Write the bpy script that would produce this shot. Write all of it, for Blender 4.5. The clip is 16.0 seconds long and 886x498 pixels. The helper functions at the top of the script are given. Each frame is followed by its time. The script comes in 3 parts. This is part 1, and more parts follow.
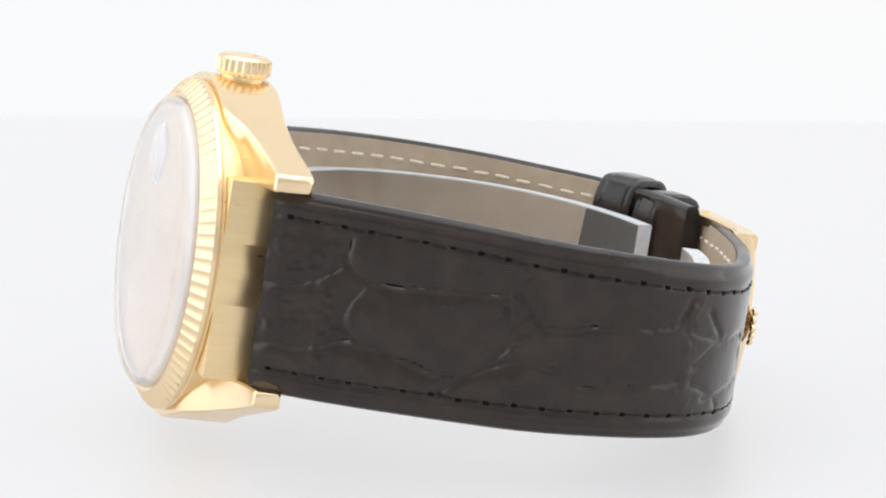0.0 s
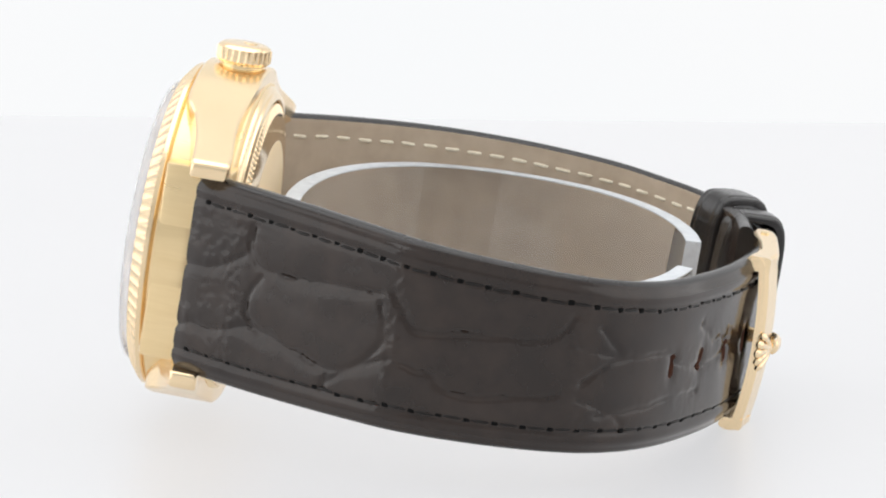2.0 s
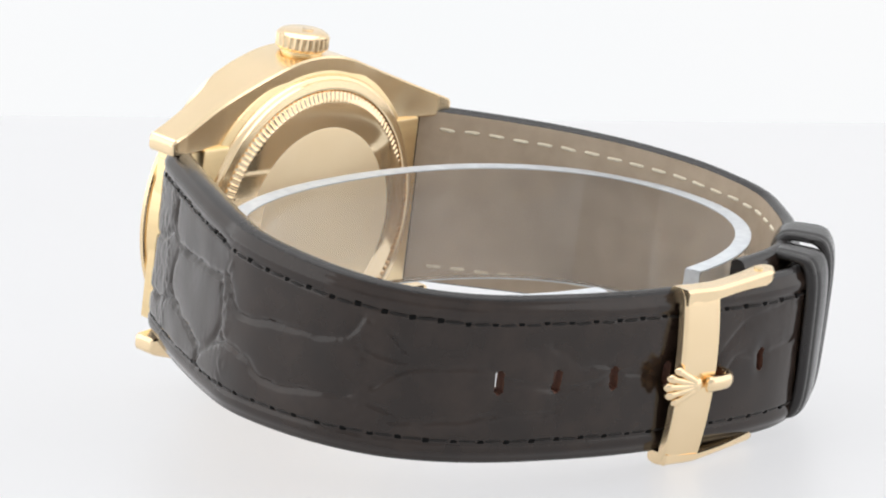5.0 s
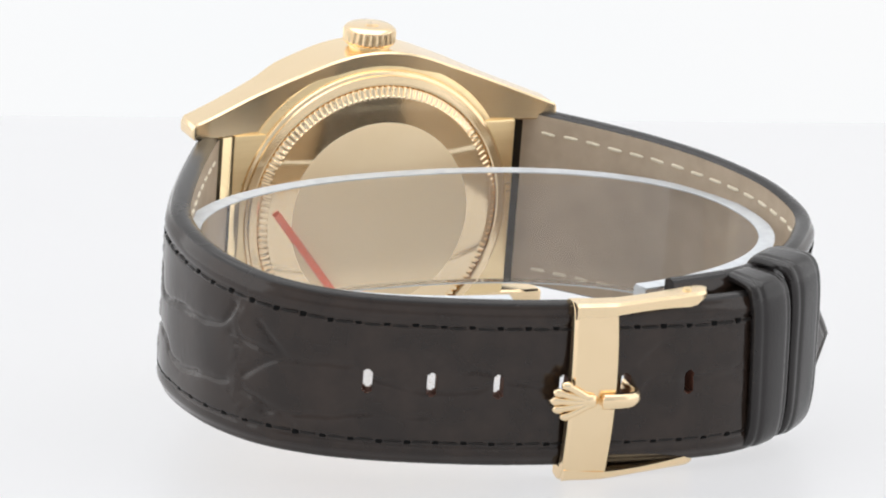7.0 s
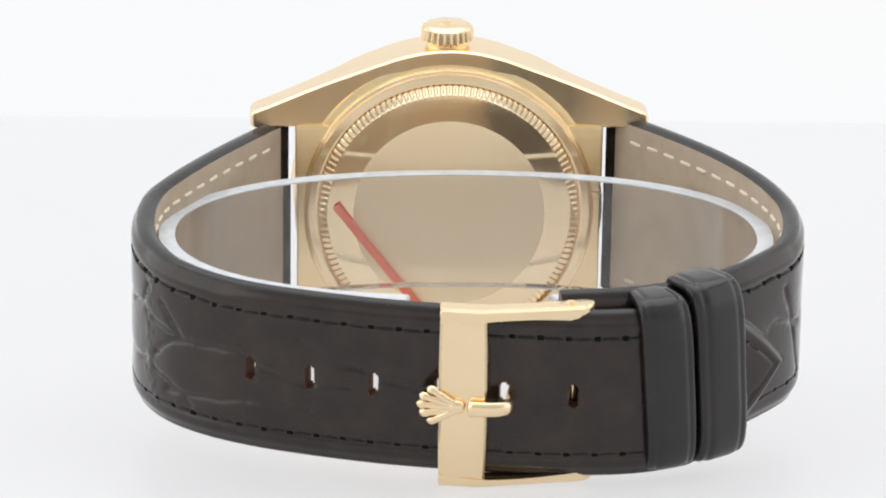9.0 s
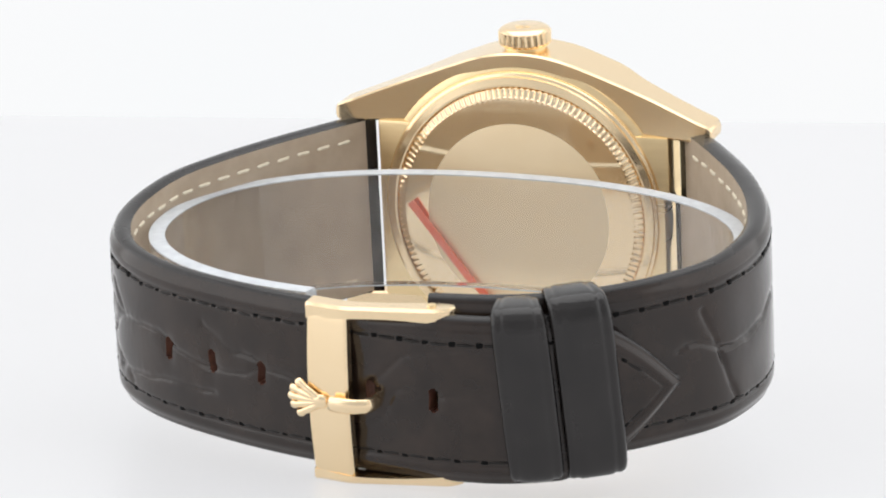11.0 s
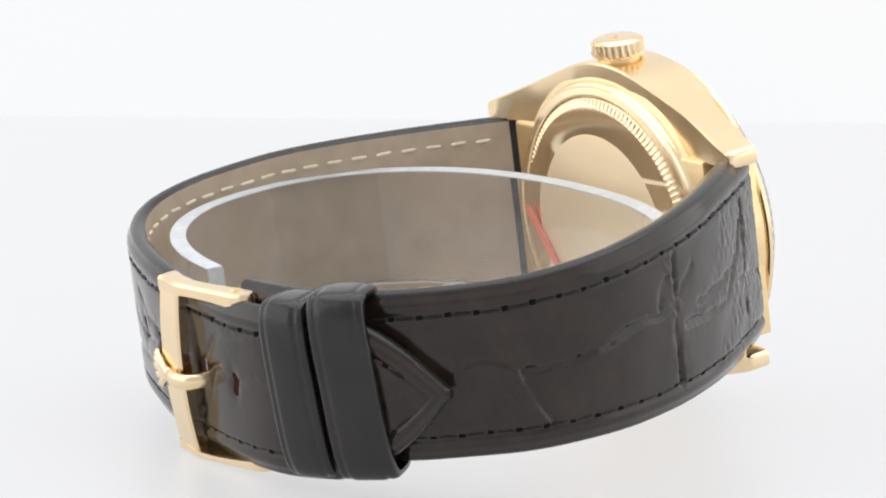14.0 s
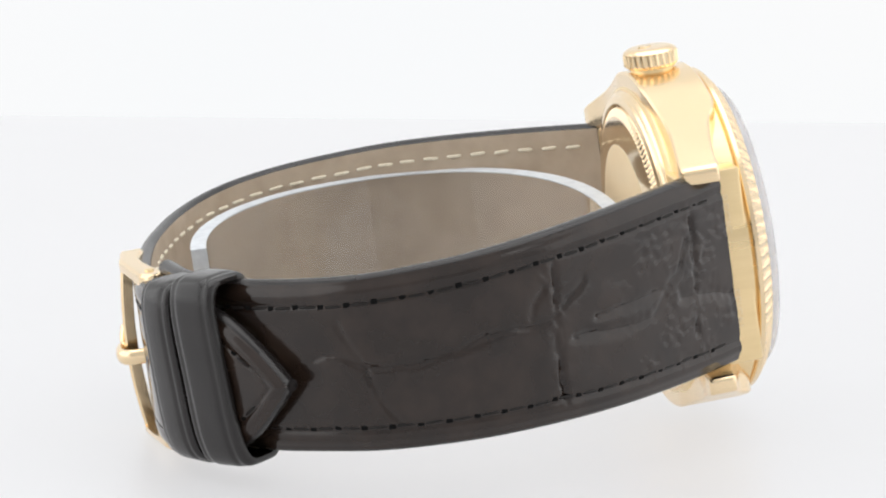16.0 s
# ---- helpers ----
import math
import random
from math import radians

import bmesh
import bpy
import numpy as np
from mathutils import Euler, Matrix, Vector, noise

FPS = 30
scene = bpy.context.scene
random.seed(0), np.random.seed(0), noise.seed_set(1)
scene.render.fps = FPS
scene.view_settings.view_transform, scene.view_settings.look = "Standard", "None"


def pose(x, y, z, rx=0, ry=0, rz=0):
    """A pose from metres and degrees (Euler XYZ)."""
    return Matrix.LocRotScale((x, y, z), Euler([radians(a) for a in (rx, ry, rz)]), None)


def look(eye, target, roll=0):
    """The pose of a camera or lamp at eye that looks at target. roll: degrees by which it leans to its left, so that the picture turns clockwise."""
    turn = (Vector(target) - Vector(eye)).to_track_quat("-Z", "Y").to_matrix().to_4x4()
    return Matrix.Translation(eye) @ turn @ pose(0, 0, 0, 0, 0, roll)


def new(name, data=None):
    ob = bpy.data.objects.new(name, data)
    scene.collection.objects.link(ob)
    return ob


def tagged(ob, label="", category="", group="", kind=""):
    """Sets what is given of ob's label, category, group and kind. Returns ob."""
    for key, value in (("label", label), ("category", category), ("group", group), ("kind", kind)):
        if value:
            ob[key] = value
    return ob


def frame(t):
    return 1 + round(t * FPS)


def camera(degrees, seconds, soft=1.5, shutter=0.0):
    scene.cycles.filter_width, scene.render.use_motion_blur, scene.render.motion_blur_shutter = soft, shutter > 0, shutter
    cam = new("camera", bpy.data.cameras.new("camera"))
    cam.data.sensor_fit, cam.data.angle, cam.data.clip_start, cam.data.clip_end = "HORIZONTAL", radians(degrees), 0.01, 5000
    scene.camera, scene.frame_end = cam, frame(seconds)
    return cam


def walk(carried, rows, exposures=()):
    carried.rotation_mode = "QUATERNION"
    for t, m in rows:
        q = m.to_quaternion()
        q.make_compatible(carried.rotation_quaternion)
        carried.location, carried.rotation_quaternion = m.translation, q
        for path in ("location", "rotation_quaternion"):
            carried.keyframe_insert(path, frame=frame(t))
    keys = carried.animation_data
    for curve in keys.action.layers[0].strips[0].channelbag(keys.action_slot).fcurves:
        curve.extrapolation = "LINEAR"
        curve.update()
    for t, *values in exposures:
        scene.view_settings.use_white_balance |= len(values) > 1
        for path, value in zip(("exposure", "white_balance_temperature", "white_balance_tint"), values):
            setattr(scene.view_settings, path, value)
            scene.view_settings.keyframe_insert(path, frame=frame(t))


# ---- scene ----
# ---------------------------------------------------------------- camera
cam = camera(11.53, 16.0, soft=2.0)
EYE = Matrix.Translation((-0.0003, -0.4610, 0.1019)) @ pose(0, 0, 0, 90 - 10.4, 0, 0) @ pose(0, 0, 0, 0, 0, 0.51)
walk(cam, [(0.0, EYE), (16.0, EYE)])

# ---------------------------------------------------------------- light: a white photo tent
world = bpy.data.worlds.new("photo_tent_room")
scene.world = world
world.use_nodes = True
world.node_tree.nodes["Background"].inputs[0].default_value = (0.97, 0.98, 1.0, 1)
world.node_tree.nodes["Background"].inputs[1].default_value = 0.82


def softbox(name, eye, target, sx, sy, watts, colour=(1, 1, 1)):
    lamp = bpy.data.lights.new(name, "AREA")
    lamp.shape, lamp.size, lamp.size_y, lamp.energy, lamp.color = "RECTANGLE", sx, sy, watts, colour
    ob = new(name, lamp)
    ob.matrix_world = look(eye, target)
    return ob


softbox("softbox_top", (0, 0.02, 0.62), (0, 0.02, 0), 0.9, 0.7, 2.9)
softbox("softbox_left", (-0.60, -0.02, 0.24), (0, 0, 0.05), 0.9, 0.6, 1.5)
softbox("softbox_right", (0.60, 0.04, 0.24), (0, 0.02, 0.05), 0.8, 0.6, 1.0)

# ---------------------------------------------------------------- materials


def material(name):
    m = bpy.data.materials.new(name)
    m.use_nodes = True
    return m, m.node_tree.nodes, m.node_tree.links, m.node_tree.nodes["Principled BSDF"]


def noise_node(nodes, links, scale, detail=4.0, coord=None, stretch=None):
    n = nodes.new("ShaderNodeTexNoise")
    n.inputs["Scale"].default_value, n.inputs["Detail"].default_value = scale, detail
    c = nodes.new("ShaderNodeTexCoord")
    out = c.outputs["Object"]
    if stretch:
        mp = nodes.new("ShaderNodeMapping")
        mp.inputs["Scale"].default_value = stretch
        links.new(out, mp.inputs["Vector"])
        out = mp.outputs["Vector"]
    links.new(out, n.inputs["Vector"])
    return n


def ramp(nodes, links, source, lo, hi, a=0.3, b=0.7):
    r = nodes.new("ShaderNodeValToRGB")
    r.color_ramp.elements[0].position, r.color_ramp.elements[1].position = a, b
    r.color_ramp.elements[0].color = (*lo, 1) if len(lo) == 3 else lo
    r.color_ramp.elements[1].color = (*hi, 1) if len(hi) == 3 else hi
    links.new(source, r.inputs["Fac"])
    return r


def surface(name, lo, hi, rough=(0.3, 0.5), scale=300.0, metal=0.0, bump=0.0, bump_scale=1500.0, stretch=None, spec=0.5):
    m, nodes, links, b = material(name)
    n = noise_node(nodes, links, scale, 5.0, stretch=stretch)
    links.new(ramp(nodes, links, n.outputs["Fac"], lo, hi).outputs["Color"], b.inputs["Base Color"])
    n2 = noise_node(nodes, links, scale * 0.37, 3.0, stretch=stretch)
    r = ramp(nodes, links, n2.outputs["Fac"], (rough[0],) * 3, (rough[1],) * 3)
    links.new(r.outputs["Color"], b.inputs["Roughness"])
    b.inputs["Metallic"].default_value = metal
    b.inputs["Specular IOR Level"].default_value = spec
    if bump:
        n3 = noise_node(nodes, links, bump_scale, 6.0, stretch=stretch)
        bp = nodes.new("ShaderNodeBump")
        bp.inputs["Strength"].default_value, bp.inputs["Distance"].default_value = bump, 0.0001
        links.new(n3.outputs["Fac"], bp.inputs["Height"])
        links.new(bp.outputs["Normal"], b.inputs["Normal"])
    return m


GOLD = surface("polished_gold", (0.925, 0.72, 0.455), (0.96, 0.76, 0.495), (0.17, 0.25), 120.0, 1.0, 0.02, 900.0)
GOLD_SATIN = surface("satin_gold", (0.90, 0.69, 0.385), (0.95, 0.74, 0.43), (0.26, 0.38), 200.0, 1.0, 0.12, 900.0, stretch=(1, 1, 9))
GOLD_BACK = surface("case_back_gold", (0.955, 0.75, 0.485), (0.985, 0.79, 0.53), (0.08, 0.15), 90.0, 1.0, 0.03, 500.0)
GOLD_DULL = surface("filmed_gold", (0.95, 0.76, 0.49), (0.98, 0.80, 0.54), (0.42, 0.54), 150.0, 0.5, 0.08, 1600.0)
LEATHER = surface("dark_crocodile_leather", (0.014, 0.0084, 0.0061), (0.030, 0.019, 0.0138), (0.07, 0.16), 260.0, 0.0, 0.12, 2600.0, spec=0.47)
LEATHER_EDGE = surface("painted_leather_edge", (0.014, 0.0120, 0.0115), (0.024, 0.021, 0.0205), (0.18, 0.30), 400.0, 0.0, 0.25, 3000.0, spec=0.4)
KEEPER = surface("smooth_dark_leather", (0.010, 0.0084, 0.008), (0.017, 0.0142, 0.0135), (0.10, 0.20), 300.0, 0.0, 0.25, 3500.0, spec=0.5)
LINING = surface("taupe_lining_leather", (0.42, 0.332, 0.242), (0.49, 0.398, 0.30), (0.55, 0.75), 400.0, 0.0, 0.02, 3000.0)
# Near-black put in for the shade inside the punched stitch holes.
PIT_SHADE = surface("stitch_pit_shade", (0.003, 0.003, 0.003), (0.006, 0.006, 0.006), (0.6, 0.8), 3000.0, 0.0, 0.4, 9000.0, spec=0.1)
THREAD_BROWN = surface("brown_thread", (0.006, 0.0048, 0.004), (0.013, 0.010, 0.0085), (0.45, 0.6), 3000.0, 0.0, 0.4, 9000.0, spec=0.3)
THREAD_PALE = surface("beige_thread", (0.66, 0.58, 0.44), (0.80, 0.74, 0.60), (0.6, 0.8), 2500.0, 0.0, 0.4, 9000.0)
HOLE_EDGE = surface("raw_leather_edge", (0.09, 0.034, 0.02), (0.17, 0.068, 0.04), (0.6, 0.8), 2000.0)
DIAL = surface("champagne_dial", (0.80, 0.75, 0.63), (0.85, 0.80, 0.68), (0.25, 0.35), 300.0, 0.0)
RED = surface("red_plastic", (0.95, 0.20, 0.11), (0.97, 0.25, 0.14), (0.35, 0.5), 900.0)
FROST = surface("sawn_acrylic_edge", (0.52, 0.54, 0.57), (0.64, 0.67, 0.69), (0.35, 0.55), 900.0, 0.0, 0.3, 3000.0)
# Mostly emission over a dark base: glow put in for white and weaker shadows.
TABLE, _n, _l, _b = material("glowing_white_acrylic")
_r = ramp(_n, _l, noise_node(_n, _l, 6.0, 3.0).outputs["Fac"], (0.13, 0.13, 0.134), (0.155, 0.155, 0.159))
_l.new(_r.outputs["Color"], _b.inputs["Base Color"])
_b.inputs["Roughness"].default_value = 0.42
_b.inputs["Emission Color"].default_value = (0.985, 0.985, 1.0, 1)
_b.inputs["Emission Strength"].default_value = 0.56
# Tone of the added wall, which sets how bright the front reflects.
REFLECT_WALL = surface("added_wall_paint", (0.66, 0.66, 0.665), (0.72, 0.72, 0.725), (0.7, 0.9), 4.0)
# The backdrop's white is put in as glow over a near-black base.
BACK, _n, _l, _b = material("glowing_white_backdrop")
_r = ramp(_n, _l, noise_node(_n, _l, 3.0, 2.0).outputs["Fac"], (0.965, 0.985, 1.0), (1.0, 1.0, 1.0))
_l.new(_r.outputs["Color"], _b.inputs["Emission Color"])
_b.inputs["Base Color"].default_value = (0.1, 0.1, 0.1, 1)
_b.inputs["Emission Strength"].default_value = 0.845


def clear(name, ior, rough=0.0, colour=(1, 1, 1), passing=1.0):
    m, nodes, links, b = material(name)
    b.inputs["Base Color"].default_value = (*colour, 1)
    b.inputs["Transmission Weight"].default_value = passing
    b.inputs["IOR"].default_value, b.inputs["Roughness"].default_value = ior, rough
    return m


# White mixed into both: reflected haze for the cuff, dial glare for the crystal.
ACRYLIC = clear("clear_acrylic", 1.30, 0.0, (0.98, 0.98, 0.98), 0.955)
CRYSTAL = clear("glare_white_acrylic_crystal", 1.22, 0.12, (0.98, 0.98, 1.0), 0.72)

# ---------------------------------------------------------------- mesh helpers (lengths in millimetres)
MM = 0.001


def part(name, bm, mat, parent, label="", sharp=32.0, mats=()):
    bmesh.ops.recalc_face_normals(bm, faces=bm.faces)
    limit = radians(sharp)
    for f in bm.faces:
        f.smooth = True
    for e in bm.edges:
        if len(e.link_faces) == 2 and e.calc_face_angle(0.0) > limit:
            e.smooth = False
    me = bpy.data.meshes.new(name)
    bm.transform(Matrix.Diagonal((MM, MM, MM, 1)))
    bm.to_mesh(me)
    bm.free()
    for m in (mat, *mats):
        me.materials.append(m)
    ob = new(name, me)
    ob.parent = parent
    if label:
        ob["label"] = label
    return ob


def shared(name, me, parent, m):
    ob = new(name, me)
    ob.parent = parent
    ob.matrix_basis = m
    return ob


def grid_faces(bm, rows, closed_v=True, closed_u=False, caps=False):
    """Skin rows of vertices, each row a ring."""
    n, k = len(rows), len(rows[0])
    for i in range(n if closed_u else n - 1):
        a, b = rows[i], rows[(i + 1) % n]
        for j in range(k if closed_v else k - 1):
            bm.faces.new((a[j], a[(j + 1) % k], b[(j + 1) % k], b[j]))
    if caps:
        bm.faces.new(rows[0])
        bm.faces.new(rows[-1])


def spun(profile, steps=160, bm=None, centre=(0, 0), wobble=None):
    """Turn a closed or open (radius, y) profile round the local y axis. wobble(i, angle, r, y) -> (r, y)."""
    bm = bm or bmesh.new()
    rows = []
    for s in range(steps):
        a = 2 * math.pi * s / steps
        row = []
        for i, (r, y) in enumerate(profile):
            if wobble:
                r, y = wobble(i, s, r, y)
            row.append(bm.verts.new((centre[0] + r * math.cos(a), y, centre[1] + r * math.sin(a))))
        rows.append(row)
    grid_faces(bm, rows, closed_v=False, closed_u=True)
    for k in (0, -1):
        if profile[k][0] > 1e-6:
            bm.faces.new([row[k] for row in rows])
    return bm


def box(bm, x0, x1, y0, y1, z0, z1, bevel=0.0):
    m = Matrix.LocRotScale(((x0 + x1) / 2, (y0 + y1) / 2, (z0 + z1) / 2), None, (x1 - x0, y1 - y0, z1 - z0))
    made = bmesh.ops.create_cube(bm, size=1, matrix=m)
    if bevel:
        edges = list({e for v in made["verts"] for e in v.link_edges})
        bmesh.ops.bevel(bm, geom=edges, offset=bevel, segments=2, affect="EDGES", profile=0.5)
    return bm


def spline(points, step):
    """Even samples along a smooth curve through the points: list of (length, point, tangent)."""
    p = [Vector(q) for q in points]
    p = [2 * p[0] - p[1]] + p + [2 * p[-1] - p[-2]]
    fine = []
    for i in range(1, len(p) - 2):
        for k in range(40):
            t = k / 40
            a, b, c, d = p[i - 1], p[i], p[i + 1], p[i + 2]
            fine.append(0.5 * ((2 * b) + (c - a) * t + (2 * a - 5 * b + 4 * c - d) * t * t + (3 * b - a - 3 * c + d) * t ** 3))
    fine.append(p[-2])
    for _ in range(30):
        fine = [fine[0]] + [(fine[i - 1] + 2 * fine[i] + fine[i + 1]) / 4 for i in range(1, len(fine) - 1)] + [fine[-1]]
    length = [0.0]
    for a, b in zip(fine, fine[1:]):
        length.append(length[-1] + (b - a).length)
    n = max(2, round(length[-1] / step))
    out, j = [], 0
    for i in range(n + 1):
        s = length[-1] * i / n
        while j < len(fine) - 2 and length[j + 1] < s:
            j += 1
        f = (s - length[j]) / max(1e-9, length[j + 1] - length[j])
        tan = (fine[min(j + 2, len(fine) - 1)] - fine[max(j - 1, 0)]).normalized()
        out.append((s, fine[j].lerp(fine[j + 1], f), tan))
    return out


# ---------------------------------------------------------------- setting
def slab(name, x0, x1, y0, y1, z0, z1, mat, label, category):
    bm = box(bmesh.new(), x0, x1, y0, y1, z0, z1, 3.0)
    ob = part(name, bm, mat, None, label)
    return tagged(ob, label, category, kind="structure")


slab("table", -900, 900, -900, 215, -21.2, -1.2, TABLE, "white acrylic table top, bright by its own glow, with a straight back edge", "table")
slab("backdrop", -1500, 1500, 900, 920, -900, 1500, BACK, "plain white studio backdrop, bright by its own glow", "backdrop")

# Unseen wall, added only to shape what the gold and leather reflect.
slab("added_reflection_wall", -1100, 1100, -1420, -1400, -900, 700, REFLECT_WALL, "unseen pale wall added behind the camera to set front reflections", "wall")

# ---------------------------------------------------------------- the watch: x from 12 to 6 o'clock, y out of the dial, z to the crown
watch = tagged(new("wristwatch"), "yellow gold wristwatch on dark crocodile leather strap, standing on its side", "watch")


def smooth01(x):
    x = min(1.0, max(0.0, x))
    return x * x * (3 - 2 * x)


def build_case():
    bm = spun([(12.0, 3.0), (16.3, 2.6), (17.1, 3.0), (17.4, 3.6), (17.4, 9.6), (17.2, 9.9), (12.0, 9.9)], 160)
    # straight ends between the lugs
    box(bm, -17.1, 17.1, 2.5, 9.55, -11.0, 9.75, 0.35)
    part("case_body", bm, GOLD_SATIN, watch, "satin gold case middle")
    tip_x, r = 22.1, 18.3
    for side, tip_z, inner in ((1, 11.2, 9.5), (-1, 12.5, 10.8)):
        ang = math.atan2(tip_z, tip_x) + math.acos(r / math.hypot(tip_x, tip_z))
        tx, tz = r * math.cos(ang), r * math.sin(ang)
        bm = bmesh.new()
        rows = []
        for i in range(97):
            x = tip_x * math.sin(math.pi * (i / 96 - 0.5))
            ax = abs(x)
            zo = math.sqrt(r * r - x * x) if ax < tx else tz + (tip_z - tz) * (ax - tx) / (tip_x - tx)
            zi = inner - 0.3 * max(0.0, (13 - ax) / 13)
            drop = max(0.0, (ax - 8.5) / 13.6)
            top = 9.6 - (3.3 if side > 0 else 4.4) * (1 - max(0.0, 1 - drop) ** 1.6) * smooth01(drop * 3)
            bot = 2.8 + 0.4 * math.sin(math.pi * min(1.0, max(0.0, (ax - 5) / 15))) - 0.5 * smooth01((ax - 13) / 9)
            e = max(0.0, (ax - 21.5) / 0.6)
            d = 0.45 * (1 - math.sqrt(max(0.0, 1 - e * e)))
            top, bot, zo, zi = top - d, bot + d, zo - d, zi + d
            b = 0.22
            ring = [(zi, bot + b), (zi + b, bot), (zo - b, bot), (zo, bot + b), (zo, top - b), (zo - b, top), (zi + b, top), (zi, top - b)]
            rows.append([bm.verts.new((x, y, z * side)) for z, y in ring])
        grid_faces(bm, rows, caps=True)
        part("lug_flank", bm, GOLD, watch, "polished gold case flank ending in two lugs", 30)
    # spring bars between the lugs
    for sx, sy in ((-19.4, 4.1), (19.3, 5.1)):
        bm = bmesh.new()
        bmesh.ops.create_cone(bm, cap_ends=True, segments=20, radius1=0.65, radius2=0.65, depth=19.0, matrix=Matrix.Translation((sx, sy, 0)))
        part("spring_bar", bm, GOLD_SATIN, watch)


def build_engraving():
    """Raised lettering on the case middle between two lugs."""
    cu = bpy.data.curves.new("engraving", "FONT")
    cu.body, cu.size, cu.align_x, cu.align_y, cu.extrude = "REGISTERED DESIGN", 1.55 * MM, "CENTER", "CENTER", 0.05 * MM
    src = bpy.data.objects.new("engraving", cu)
    scene.collection.objects.link(src)
    me = bpy.data.meshes.new_from_object(src.evaluated_get(bpy.context.evaluated_depsgraph_get()))
    bpy.data.objects.remove(src)
    for v in me.vertices:
        # letters run along z on the flat end, their tops towards the bezel
        along, up, out = v.co.x, v.co.y, v.co.z
        v.co = (17.1 * MM + out, 7.3 * MM + up, -along)
    me.materials.append(GOLD_DULL)
    ob = new("engraving", me)
    ob.parent = watch
    ob["label"] = "fine engraved lettering"


def build_bezel():
    flutes, k = 84, 6
    prof = [(15.0, 9.9), (17.35, 9.9), (17.55, 10.05), (17.55, 10.5), (17.3, 10.8), (16.1, 11.75), (15.8, 11.85), (15.4, 11.8), (15.0, 11.0)]

    def wob(i, s, r, y):
        if i in (4, 5):
            d = abs((s % k) / k - 0.5) * 2
            cut = 0.20 * (1 - d ** 2) if i == 4 else 0.14 * (1 - d ** 2)
            return r - cut * 0.6, y - cut
        return r, y
    part("bezel", spun(prof, flutes * k, wobble=wob), GOLD, watch, "fluted polished gold bezel", 20)
    # tall domed crystal with the magnifier over the date
    dome = [(0.0, 12.75), (8.0, 12.6), (12.0, 12.4), (13.6, 12.2), (14.2, 11.9), (14.35, 11.5), (14.35, 10.9), (15.3, 10.9), (15.3, 12.3), (15.15, 12.65), (14.8, 12.92), (14.2, 13.08), (12.0, 13.25), (8.0, 13.44), (4.0, 13.54), (0.0, 13.57)]
    glass = part("crystal", spun(dome, 128), CRYSTAL, watch, "domed watch crystal with glare put in as white haze", 40)
    glass.visible_shadow = False
    bm = bmesh.new()
    rows = []
    for i in range(7):
        f = i / 6
        a = f * math.pi / 2
        rows.append([bm.verts.new((3.0 * math.cos(a) * math.cos(u) , 13.15 + 0.85 * math.sin(a), 9.2 + 3.4 * math.cos(a) * math.sin(u)))
                     for u in [2 * math.pi * j / 40 for j in range(40)]] if i < 6 else [bm.verts.new((0.02 * math.cos(2 * math.pi * j / 40), 14.0, 9.2 + 0.02 * math.sin(2 * math.pi * j / 40))) for j in range(40)])
    grid_faces(bm, rows, caps=True)
    part("magnifier_lens", bm, CRYSTAL, watch, "small clear date magnifier").visible_shadow = False
    part("dial", spun([(0.0, 10.2), (15.0, 10.2), (15.0, 10.5), (0.0, 10.5)], 128), DIAL, watch, "pale champagne dial")
    for h in range(12):
        if h == 3:
            continue
        bm = box(bmesh.new(), -0.45, 0.45, 10.45, 10.8, 9.6, 12.6, 0.08)
        bm.transform(Matrix.Rotation(radians(30 * (h - 3)), 4, "Y"))
        part("hour_marker", bm, GOLD, watch)
    for name, length, w, y, turn in (("hour_hand", 7.2, 0.55, 11.0, 52), ("minute_hand", 11.2, 0.45, 11.3, -118), ("second_hand", 12.2, 0.14, 11.6, 160)):
        bm = box(bmesh.new(), -w, w, y, y + 0.15, -1.6, length, 0.05)
        bm.transform(Matrix.Rotation(radians(turn), 4, "Y"))
        part(name, bm, GOLD, watch)


def build_back():
    part("case_back_ring", spun([(10.0, 3.2), (16.4, 3.2), (16.4, 2.6), (16.2, 2.25), (15.9, 2.1), (15.8, 1.85), (15.05, 1.68), (14.85, 1.75), (14.78, 2.1), (10.0, 2.1)], 160),
         GOLD, watch, "polished gold case back ring")
    n, k = 132, 4
    prof = [(10.0, 2.6), (14.7, 2.6), (14.7, 1.9), (14.6, 1.65), (13.85, 1.38), (13.65, 1.3), (13.4, 1.28), (10.85, 0.96), (10.0, 0.96)]

    def wob(i, s, r, y):
        if i in (3, 4):
            return (r - (0.09 if s % k < 2 else 0.0), y + (0.09 if s % k < 2 else 0.0))
        return r, y
    part("case_back", spun(prof, n * k, wobble=wob), GOLD_BACK, watch, "screwed gold case back with a coin edge", 25)
    part("case_back_disc", spun([(0.0, 1.6), (10.8, 1.6), (10.8, 0.98), (10.6, 0.91), (0.0, 0.84)], 128), GOLD_DULL, watch, "dull gold centre of the case back")
    bm = bmesh.new()
    pts = [(-12.7, 1.1), (-3.7, -10.3), (-2.1, -12.35)]
    d = Vector((9.0, -11.6)).normalized()
    nrm = Vector((-d.y, d.x)) * 0.42
    rows = []
    for x, z in pts:
        p = Vector((x, z))
        ring = [(p - nrm, 0.66), (p + nrm, 0.66), (p + nrm, 0.46), (p - nrm, 0.46)]
        rows.append([bm.verts.new((q.x, y, q.y)) for q, y in ring])
    grid_faces(bm, rows, caps=True)
    part("red_strip", bm, RED, watch, "thin red plastic strip across the case back")


CROWN_Z = 18.55


